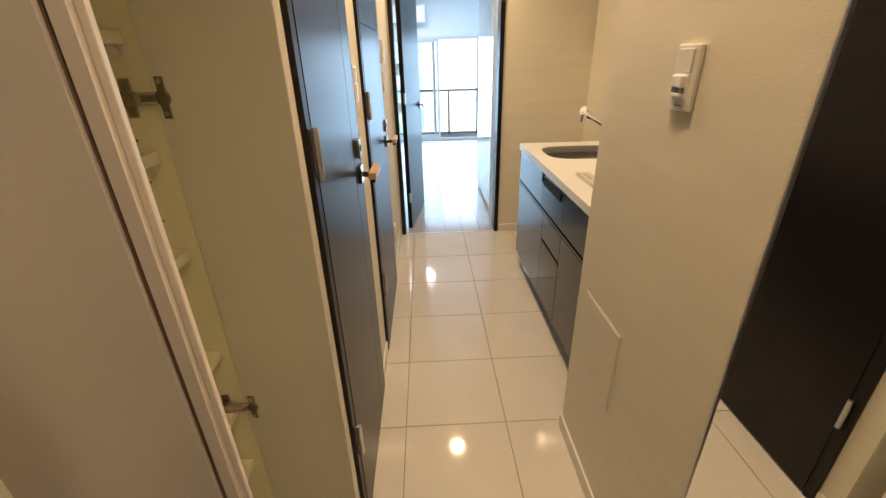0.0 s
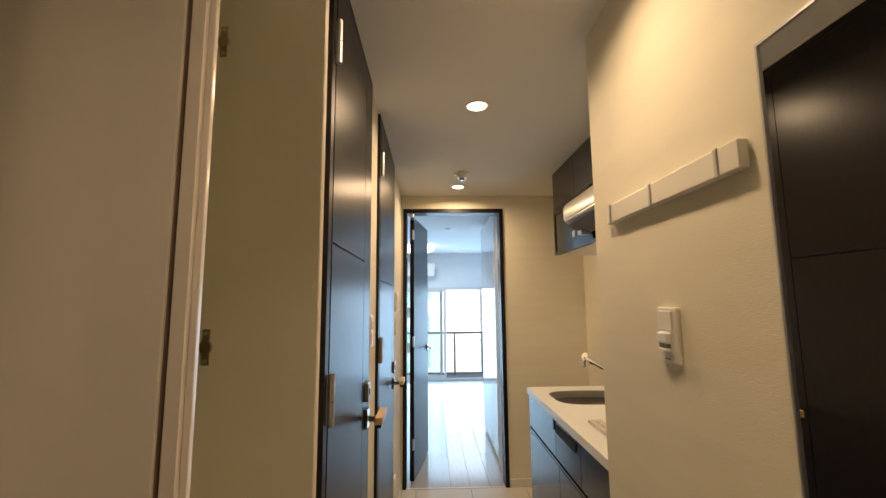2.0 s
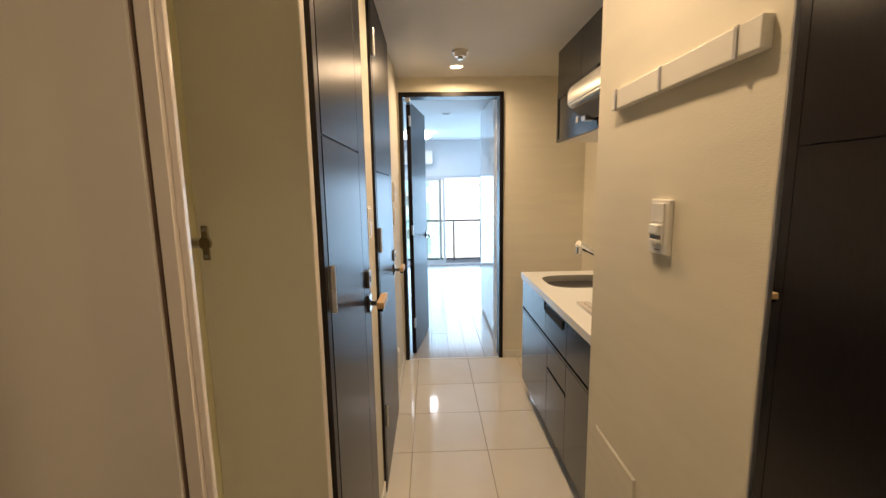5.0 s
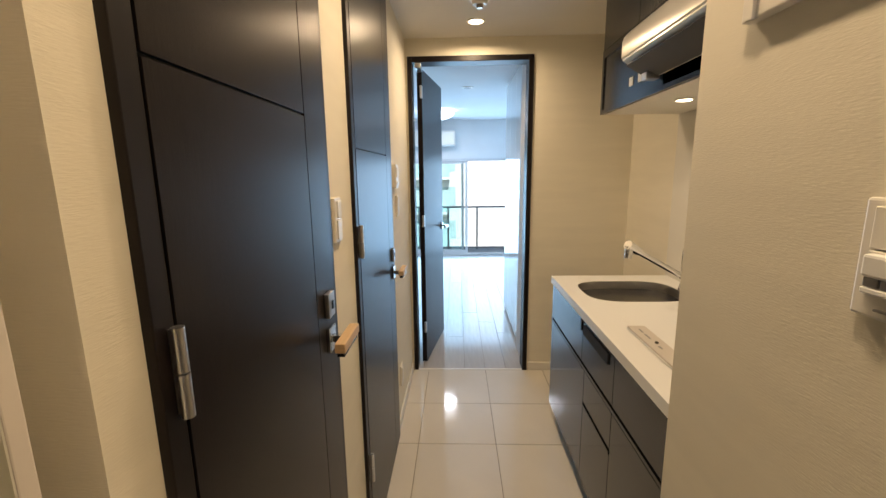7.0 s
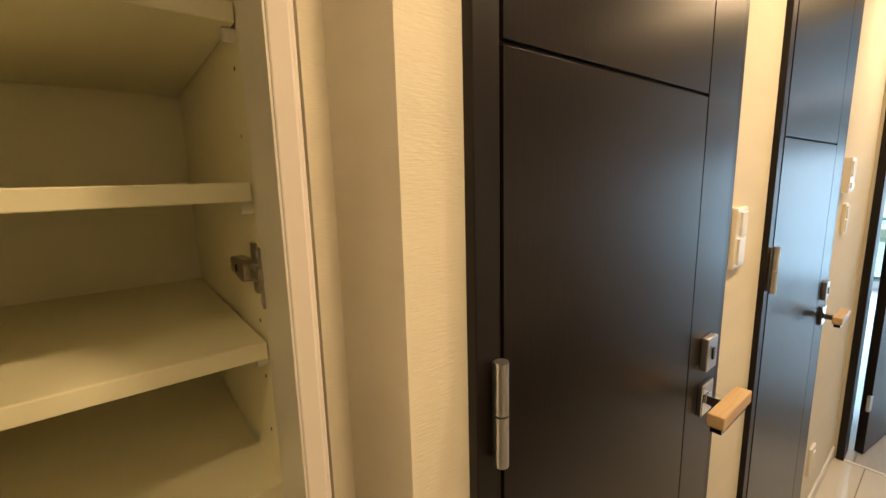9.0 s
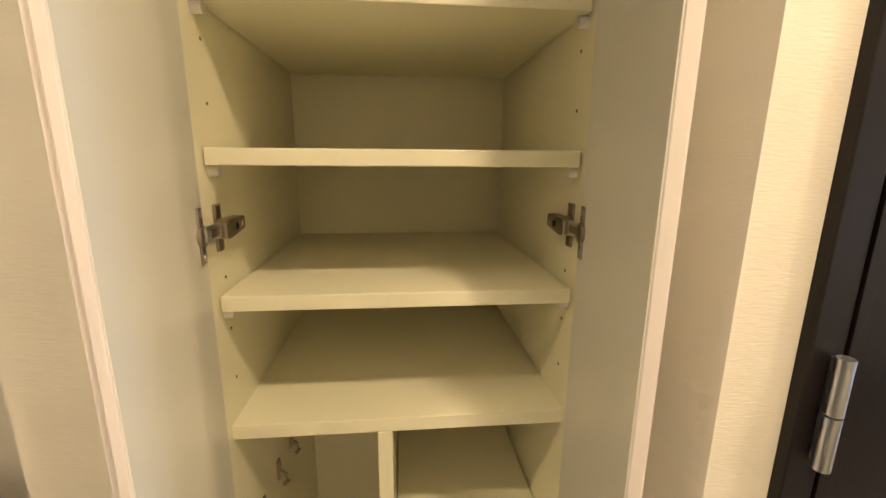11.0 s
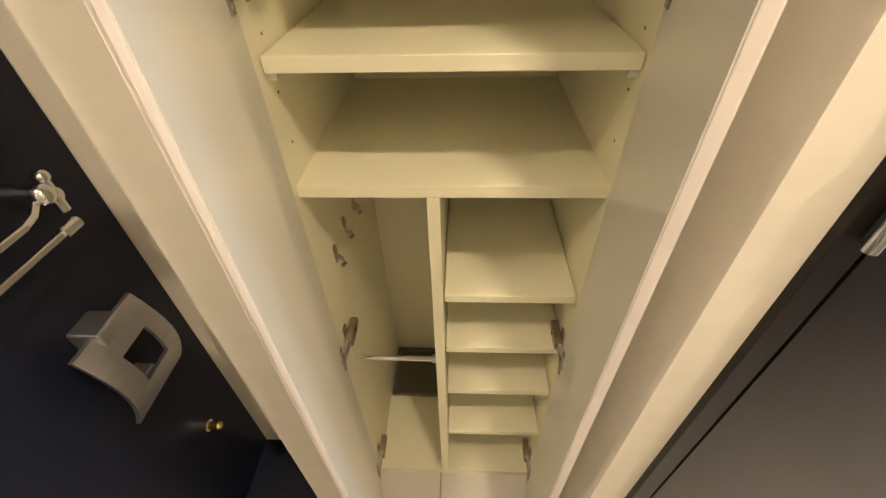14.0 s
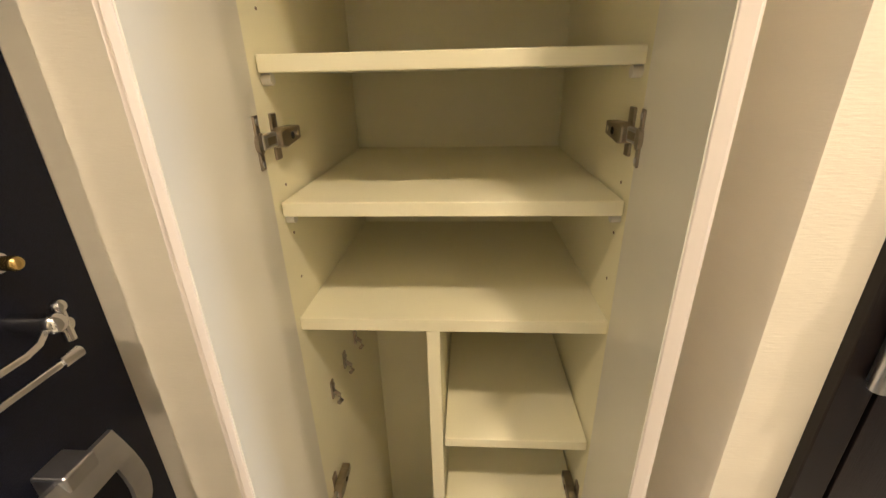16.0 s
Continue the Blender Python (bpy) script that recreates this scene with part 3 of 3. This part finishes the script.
part("lock_tab", B(KX - 0.006, 2.365, 0.74, KX, 2.385, 0.785, bev=0.002), KBLACK, kb)


def rounded(cx, cy, hx, hy, n, count=48):
    out = []
    for i in range(count):
        a = 2 * math.pi * i / count
        c, s = math.cos(a), math.sin(a)
        out.append((cx + hx * math.copysign(abs(c) ** (2 / n), c), cy + hy * math.copysign(abs(s) ** (2 / n), s)))
    return out


SINK = rounded(1.135, 2.625, 0.225, 0.175, 3.4)
ct = thing("worktop", "white kitchen worktop with a sink opening", "worktop")
cb = nb()
outer = [(0.832, KY0), (1.449, KY0), (1.449, 2.915), (0.832, 2.915)]
for z in (0.837, 0.800):
    o = [cb.verts.new((x, y, z)) for x, y in outer]
    i = [cb.verts.new((x, y, z)) for x, y in SINK]
    es = [cb.edges.new((o[k], o[(k + 1) % 4])) for k in range(4)] + [cb.edges.new((i[k], i[(k + 1) % 48])) for k in range(48)]
    bmesh.ops.triangle_fill(cb, use_beauty=True, use_dissolve=False, edges=es)
    if z > 0.82:
        topo, topi = o, i
for k in range(4):
    cb.faces.new((topo[k], topo[(k + 1) % 4], o[(k + 1) % 4], o[k]))
for k in range(48):
    cb.faces.new((topi[k], topi[(k + 1) % 48], i[(k + 1) % 48], i[k]))
bmesh.ops.recalc_face_normals(cb, faces=cb.faces[:])
part("slab", cb, COUNTER, ct)
sk = thing("kitchen_sink", "brushed steel undermount kitchen sink, empty", "sink")
sb = nb()
rings = []
for f, z in ((1.0, 0.834), (0.97, 0.80), (0.94, 0.70), (0.88, 0.665), (0.5, 0.655), (0.12, 0.652)):
    rings.append([sb.verts.new((1.135 + (x - 1.135) * f, 2.625 + (y - 2.625) * f, z)) for x, y in SINK])
for a, b in zip(rings, rings[1:]):
    for k in range(48):
        sb.faces.new((a[k], a[(k + 1) % 48], b[(k + 1) % 48], b[k]))
sb.faces.new(rings[-1])
part("bowl", sb, SINKM, sk, soft=True)
part("drain", cyl(nb(), (1.135, 2.625, 0.653), (1.135, 2.625, 0.658), 0.045, seg=24), CHROME, sk, "round chrome drain")

fc = thing("faucet", "chrome single-lever faucet with a pull-out spout", "faucet")
fb = nb()
cyl(fb, (1.385, 2.63, 0.837), (1.385, 2.63, 0.862), 0.026, 0.022, seg=24)
cyl(fb, (1.385, 2.63, 0.862), (1.385, 2.63, 0.99), 0.019, 0.021, seg=24)
part("body", fb, CHROME, fc, soft=True)
fb = nb()
cyl(fb, (1.385, 2.63, 0.992), (1.385, 2.63, 1.03), 0.022, 0.019, seg=24)
box(fb, 1.37, 2.55, 1.008, 1.40, 2.63, 1.022, bev=0.004)
part("lever", fb, CHROME, fc, "chrome mixer lever", soft=True)
part("spout", tube(nb(), [(1.385, 2.63, 0.89), (1.33, 2.605, 0.925), (1.20, 2.55, 0.995), (1.09, 2.505, 1.055)], 0.013, 16), CHROME, fc, soft=True)
fb = nb()
cyl(fb, (1.11, 2.515, 1.046), (1.055, 2.49, 1.078), 0.019, 0.021, seg=20)
cyl(fb, (1.065, 2.495, 1.07), (1.058, 2.49, 1.02), 0.018, 0.015, seg=20)
part("spray_head", fb, CHROME, fc, "chrome spray head", soft=True)

st = thing("gas_stove", "built-in white glass-top gas stove with a control strip", "stove")
part("glass_top", B(0.925, 1.54, 0.838, 1.39, 2.135, 0.846, bev=0.003), COUNTER, st)
part("control_strip", B(0.925, 1.62, 0.846, 0.985, 2.13, 0.852, bev=0.002), PANEL, st, "light control strip with grey print")
for y in (1.70, 1.80):
    part("knob", cyl(nb(), (0.955, y, 0.852), (0.955, y, 0.872), 0.022, 0.018, seg=24), PLAST, st, "round white knob", soft=True)
for y, w in ((2.08, 0.03), (2.03, 0.04), (1.94, 0.02)):
    part("print_bar", B(0.948, y - w / 2, 0.852, 0.954, y + w / 2, 0.8528), GRAY, st, "small grey printed bar")
part("sensor_eye", cyl(nb(), (0.955, 1.975, 0.852), (0.955, 1.975, 0.856), 0.006, seg=14), KBLACK, st)
for cx, cy in ((1.17, 1.98), (1.17, 1.68)):
    part("burner", cyl(nb(), (cx, cy, 0.846), (cx, cy, 0.868), 0.045, 0.038, seg=24), SATIN, st, "round gas burner", soft=True)
    gb = nb()
    for k in range(4):
        a = math.pi / 2 * k + math.pi / 4
        c, s = math.cos(a), math.sin(a)
        tube(gb, [(cx + 0.115 * c, cy + 0.115 * s, 0.848), (cx + 0.112 * c, cy + 0.112 * s, 0.885), (cx + 0.04 * c, cy + 0.04 * s, 0.885)], 0.005, 8)
        d0, d1 = a, a + math.pi / 2
        tube(gb, [(cx + 0.115 * math.cos(d0 + (d1 - d0) * q / 6), cy + 0.115 * math.sin(d0 + (d1 - d0) * q / 6), 0.852) for q in range(7)], 0.004, 8)
    part("pan_support", gb, KBLACK, st, "black enamel pan support", soft=True)

part_sp = thing("splash_panel", "smooth pale kitchen splash panel on the wall", "splash panel", kind="structure")
part("panel", B(1.444, 1.474, 0.838, 1.4495, 2.93, 1.668), SPLASH, part_sp)

uc = thing("upper_cabinet", "dark wall cabinet up to the ceiling, glass-fronted below", "cabinet")
UX = 1.055
part("bottom_board", B(UX + 0.014, 1.474, 1.668, 1.448, 2.914, 1.686), TRIM, uc, "white underside board")
part("carcass", B(UX + 0.022, 1.474, 1.95, 1.448, 2.935, CEIL - 0.001), KUP, uc)
part("back_board", B(1.40, 1.474, 1.686, 1.448, 2.935, 1.95), KBLACK, uc)
part("end_panel", B(UX + 0.002, 2.918, 1.686, 1.40, 2.935, 1.95), KUP, uc)
for a, b in ((2.53, 2.935), (2.13, 2.53), (1.80, 2.13), (1.474, 1.80)):
    part("door", B(UX, a + 0.0015, 1.972, UX + 0.02, b - 0.0015, CEIL - 0.002, bev=0.001), KUP, uc)
eb = nb()
box(eb, UX - 0.002, 2.915, 1.670, UX + 0.018, 2.937, 1.97)
box(eb, UX - 0.002, 1.476, 1.670, UX + 0.0135, 2.915, 1.6875)
box(eb, UX - 0.002, 2.30, 1.935, UX + 0.018, 2.915, 1.968)
part("dark_frame", eb, KBLACK, uc, "black frame of the glass front")
part("glass_front", B(UX + 0.004, 2.30, 1.688, UX + 0.012, 2.915, 1.935), KBLACK, uc, "dark reflecting glass front")
for y in (2.578, 2.490):
    part("sticker", B(UX + 0.001, y - 0.018, 1.740, UX + 0.0036, y + 0.018, 1.776), STICK, uc, "small white sticker")

hd = thing("range_hood", "slim silver range hood with dark filter below", "range hood")
hb = prism(nb(), [(0.938, 1.795), (0.938, 1.866), (0.956, 1.888), (UX - 0.003, 1.955), (UX - 0.003, 1.72), (0.952, 1.786)], 1.476, 2.385)
bmesh.ops.bevel(hb, geom=hb.edges[:], offset=0.006, segments=2, affect="EDGES")
part("hood_body", hb, HOODM, hd, soft=True)
hb = nb()
m = pose(0.995, 1.94, 1.748, 0, 29, 0)
box(hb, -0.05, -0.42, -0.003, 0.05, 0.42, 0.002, m=m)
part("filter", hb, HOODD, hd, "dark slanted grease filter")
part("rear_plate", B(1.012, 1.478, 1.704, UX - 0.004, 1.98, 1.716, bev=0.003), HOODM, hd, "silver plate behind the filter")
part("filter_clip", B(1.0, 2.30, 1.712, UX - 0.006, 2.345, 1.738, bev=0.003), SATIN, hd, "small steel filter clip")

ul = thing("cabinet_light", "small round light under the wall cabinet", "light")
part("rim", cyl(nb(), (1.226, 2.466, 1.668), (1.226, 2.466, 1.662), 0.036, seg=28), PLAST, ul, soft=True)
part("lens", cyl(nb(), (1.226, 2.466, 1.662), (1.226, 2.466, 1.6605), 0.028, seg=28), LEDW, ul, "glowing lens")

# ---- ceiling fittings ----


def downlight(x, y, glow=LEDW):
    d = thing("downlight", "round recessed ceiling downlight with white rim, lit", "downlight", group="hall downlights")
    rb = nb()
    n = 32
    prev = None
    for r, z in ((0.052, H - 0.0005), (0.050, H - 0.006), (0.042, H - 0.006), (0.040, H - 0.002)):
        ring = [rb.verts.new((x + r * math.cos(2 * math.pi * k / n), y + r * math.sin(2 * math.pi * k / n), z)) for k in range(n)]
        if prev:
            for k in range(n):
                rb.faces.new((prev[k], prev[(k + 1) % n], ring[(k + 1) % n], ring[k]))
        prev = ring
    part("rim", rb, PLAST, d, soft=True)
    part("lens", cyl(nb(), (x, y, H - 0.0004), (x, y, H - 0.004), 0.040, seg=28), glow, d, "glowing lens")


# the fitting at y=0.22 is added too, to go with the entrance fill
for ly in (0.22, 1.07, 1.93, 3.22):
    downlight(0.435, ly)
sd = thing("smoke_detector", "round white smoke detector on the hall ceiling", "smoke detector")
part("base", cyl(nb(), (0.44, 2.90, H), (0.44, 2.90, H - 0.014), 0.050, seg=28), PLAST, sd, soft=True)
part("body", cyl(nb(), (0.44, 2.90, H - 0.014), (0.44, 2.90, H - 0.035), 0.042, 0.034, seg=28), PLAST, sd, soft=True)
part("sensor_cage", cyl(nb(), (0.44, 2.90, H - 0.035), (0.44, 2.90, H - 0.050), 0.018, 0.014, seg=20), STEEL, sd, "small metal sensor cage", soft=True)

# ---- room ----
cl = thing("closet", "glossy white built-in closet with flush doors", "closet")
part("carcass", B(0.83, 3.90, 0.0, 1.74, 4.93, H - 0.002), ROOMW, cl)
for a, b in ((3.91, 4.245), (4.247, 4.583), (4.585, 4.92)):
    part("door", B(0.806, a, 0.045, 0.829, b, H - 0.03, bev=0.002), CLOSET, cl)
part("plinth", B(0.818, 3.91, 0.0, 0.83, 4.92, 0.043), TRIM, cl)
struct("trim", B(0.795, 3.613, 0, 1.74, 3.898, H - 0.001), ROOMW, "white wall return beside the closet")

w = thing("window_1", "wide aluminium balcony window, one sash slid open", "window", kind="structure")
wb = nb()
box(wb, -0.95, 7.69, 0.0, -0.90, 7.78, 1.613)
box(wb, 1.60, 7.69, 0.0, 1.65, 7.78, 1.613)
box(wb, -0.90, 7.69, 1.573, 1.60, 7.78, 1.613)
box(wb, -0.90, 7.69, 0.0, 1.60, 7.78, 0.03)
part("window_frame", wb, ALU, w)
for a, b, y in ((-0.90, 0.50, 7.71), (-0.86, 0.435, 7.75)):
    sb = nb()
    box(sb, a, y, 0.03, a + 0.04, y + 0.03, 1.573)
    box(sb, b - 0.04, y, 0.03, b, y + 0.03, 1.573)
    box(sb, a + 0.04, y, 0.03, b - 0.04, y + 0.03, 0.09)
    box(sb, a + 0.04, y, 1.533, b - 0.04, y + 0.03, 1.573)
    sash = part("sash", sb, ALU, w, "aluminium sash frame")
    pane = part("pane", B(a + 0.04, y + 0.012, 0.09, b - 0.04, y + 0.018, 1.533), GLASS, sash, "clear glass pane")
    pane.visible_shadow = False

rl = thing("balcony_railing", "dark metal balcony railing with glass infill", "railing")
part("top_rail", B(-2.9, 8.78, 0.715, 2.9, 8.83, 0.75, bev=0.004), RAILM, rl)
part("bottom_rail", B(-2.9, 8.79, -0.075, 2.9, 8.82, -0.045), RAILM, rl)
for k in range(11):
    x = -2.67 + 0.563 * k
    part("post", B(x - 0.017, 8.785, -0.1, x + 0.017, 8.825, 0.716), RAILM, rl)
    if k < 10:
        pane = part("glass_panel", B(x + 0.017, 8.802, -0.045, x + 0.546, 8.810, 0.714), GLASS, rl, "clear glass infill panel")
        pane.visible_shadow = False

ac = thing("air_conditioner", "white wall air conditioner above the window", "air conditioner")
part("body", B(-0.46, 7.44, 1.81, 0.30, 7.68, 2.04, bev=0.02), PLAST, ac)
part("outlet_flap", B(-0.42, 7.43, 1.815, 0.26, 7.445, 1.86, bev=0.004), TRIM, ac)
rlp = thing("ceiling_lamp", "round white ceiling lamp, lit", "ceiling lamp")
part("base", cyl(nb(), (0.05, 6.6, H), (0.05, 6.6, H - 0.03), 0.16, seg=36), PLAST, rlp, soft=True)
sh = nb()
bmesh.ops.create_uvsphere(sh, u_segments=32, v_segments=16, radius=1, matrix=Matrix.Translation((0.05, 6.6, H - 0.03)) @ Matrix.Diagonal((0.24, 0.24, 0.09, 1)))
bmesh.ops.delete(sh, geom=[v for v in sh.verts if v.co.z > H - 0.028], context="VERTS")
part("shade", sh, LEDR, rlp, "glowing white dome shade", soft=True)
for x, y in ((0.435, 5.05),):
    d = thing("downlight", "small round recessed room downlight, unlit", "downlight")
    part("rim", cyl(nb(), (x, y, H), (x, y, H - 0.006), 0.055, seg=28), PLAST, d, soft=True)
    part("lens", cyl(nb(), (x, y, H - 0.006), (x, y, H - 0.0085), 0.036, seg=28), PLASTG, d, "grey lens", soft=True)

# ---- buildings across the street ----


def building(x0, x1, y, z0, storeys, hgt, bays, wallm, label, balc=True, solid=0.0):
    b = thing("apartment_building", label, "building")
    part("wall", B(x0, y, z0, x1, y + 12, z0 + storeys * hgt), wallm, b)
    part("roof", B(x0 - 0.3, y - 0.3, z0 + storeys * hgt, x1 + 0.3, y + 12.3, z0 + storeys * hgt + 0.8), wallm, b)
    bw = (x1 - x0) / bays
    wme = None
    for s in range(storeys):
        for k in range(bays):
            xa = x0 + k * bw + 0.18 * bw
            zb = z0 + s * hgt + 0.5
            if wme is None:
                o = part("window", B(0, 0, 0, (0.5 if balc else 0.22) * bw, 0.08, hgt * (0.55 if balc else 0.16)), BGLASS if balc else PALEW, b)
                wme = o.data
            else:
                o = new("window", wme)
                o.parent = b
            o.location = (xa, y - 0.05, zb)
        if balc:
            part("balcony", B(x0 + 0.12 * bw, y - 1.3, z0 + s * hgt - 0.2, x1 - 0.5 * bw, y - 0.06, z0 + s * hgt + 0.05), BLDG, b)
            part("balustrade", B(x0 + 0.12 * bw, y - 1.34, z0 + s * hgt + 0.05, x1 - 0.5 * bw, y - 1.28, z0 + s * hgt + 1.1), TEAL, b, "teal glass balustrade")


building(-9.9, 1.05, 38, -20, 14, 3.0, 4, BLDG, "white apartment tower with teal glass balconies")
building(0.8, 8.5, 60, -20, 14, 3.0, 4, BLDGP, "pale sunlit apartment block in the distance", balc=False)
building(9.5, 24, 42, -20, 13, 3.0, 6, BLDG2, "grey apartment block with teal balconies")

# ---- floor pieces ----
TX = [-0.692, -0.288, 0.116, 0.520, 0.924, 1.328, 1.50]
TY = [0.0, 0.334, 0.722, 1.110, 1.498, 1.886, 2.274, 2.662, 3.050, 3.494]
meshes = {}
for xa, xb in zip(TX, TX[1:]):
    for ya, yb in zip(TY, TY[1:]):
        w_, h_ = round(xb - xa, 3), round(yb - ya, 3)
        if (w_, h_) not in meshes:
            o = part("tile", B(0.0016, 0.0016, -0.012, w_ - 0.0016, h_ - 0.0016, 0.0, bev=0.0008), TILE, floor)
            meshes[(w_, h_)] = o.data
        else:
            o = new("tile", meshes[(w_, h_)])
            o.parent = floor
        o.location = (xa, ya, 0)
part("threshold", B(0.042, 3.494, -0.01, 0.78, 3.512, 0.002), TRIM, floor, "thin pale threshold strip")
pm = {}
for k in range(24):
    xa = -1.7 + 0.148 * k
    ys = [3.513, 3.513 + 0.5 + 0.9 * ((k * 37) % 10) / 10]
    while ys[-1] < 7.0:
        ys.append(min(ys[-1] + 1.8, 7.68))
    if ys[-1] < 7.68:
        ys.append(7.68)
    for ya, yb in zip(ys, ys[1:]):
        h_ = round(yb - ya, 3)
        if h_ not in pm:
            o = part("plank", B(0.001, 0.001, -0.012, 0.147, h_ - 0.001, 0.0, bev=0.0008), PLANK, rfloor)
            pm[h_] = o.data
        else:
            o = new("plank", pm[h_])
            o.parent = rfloor
        o.location = (xa, ya, 0)
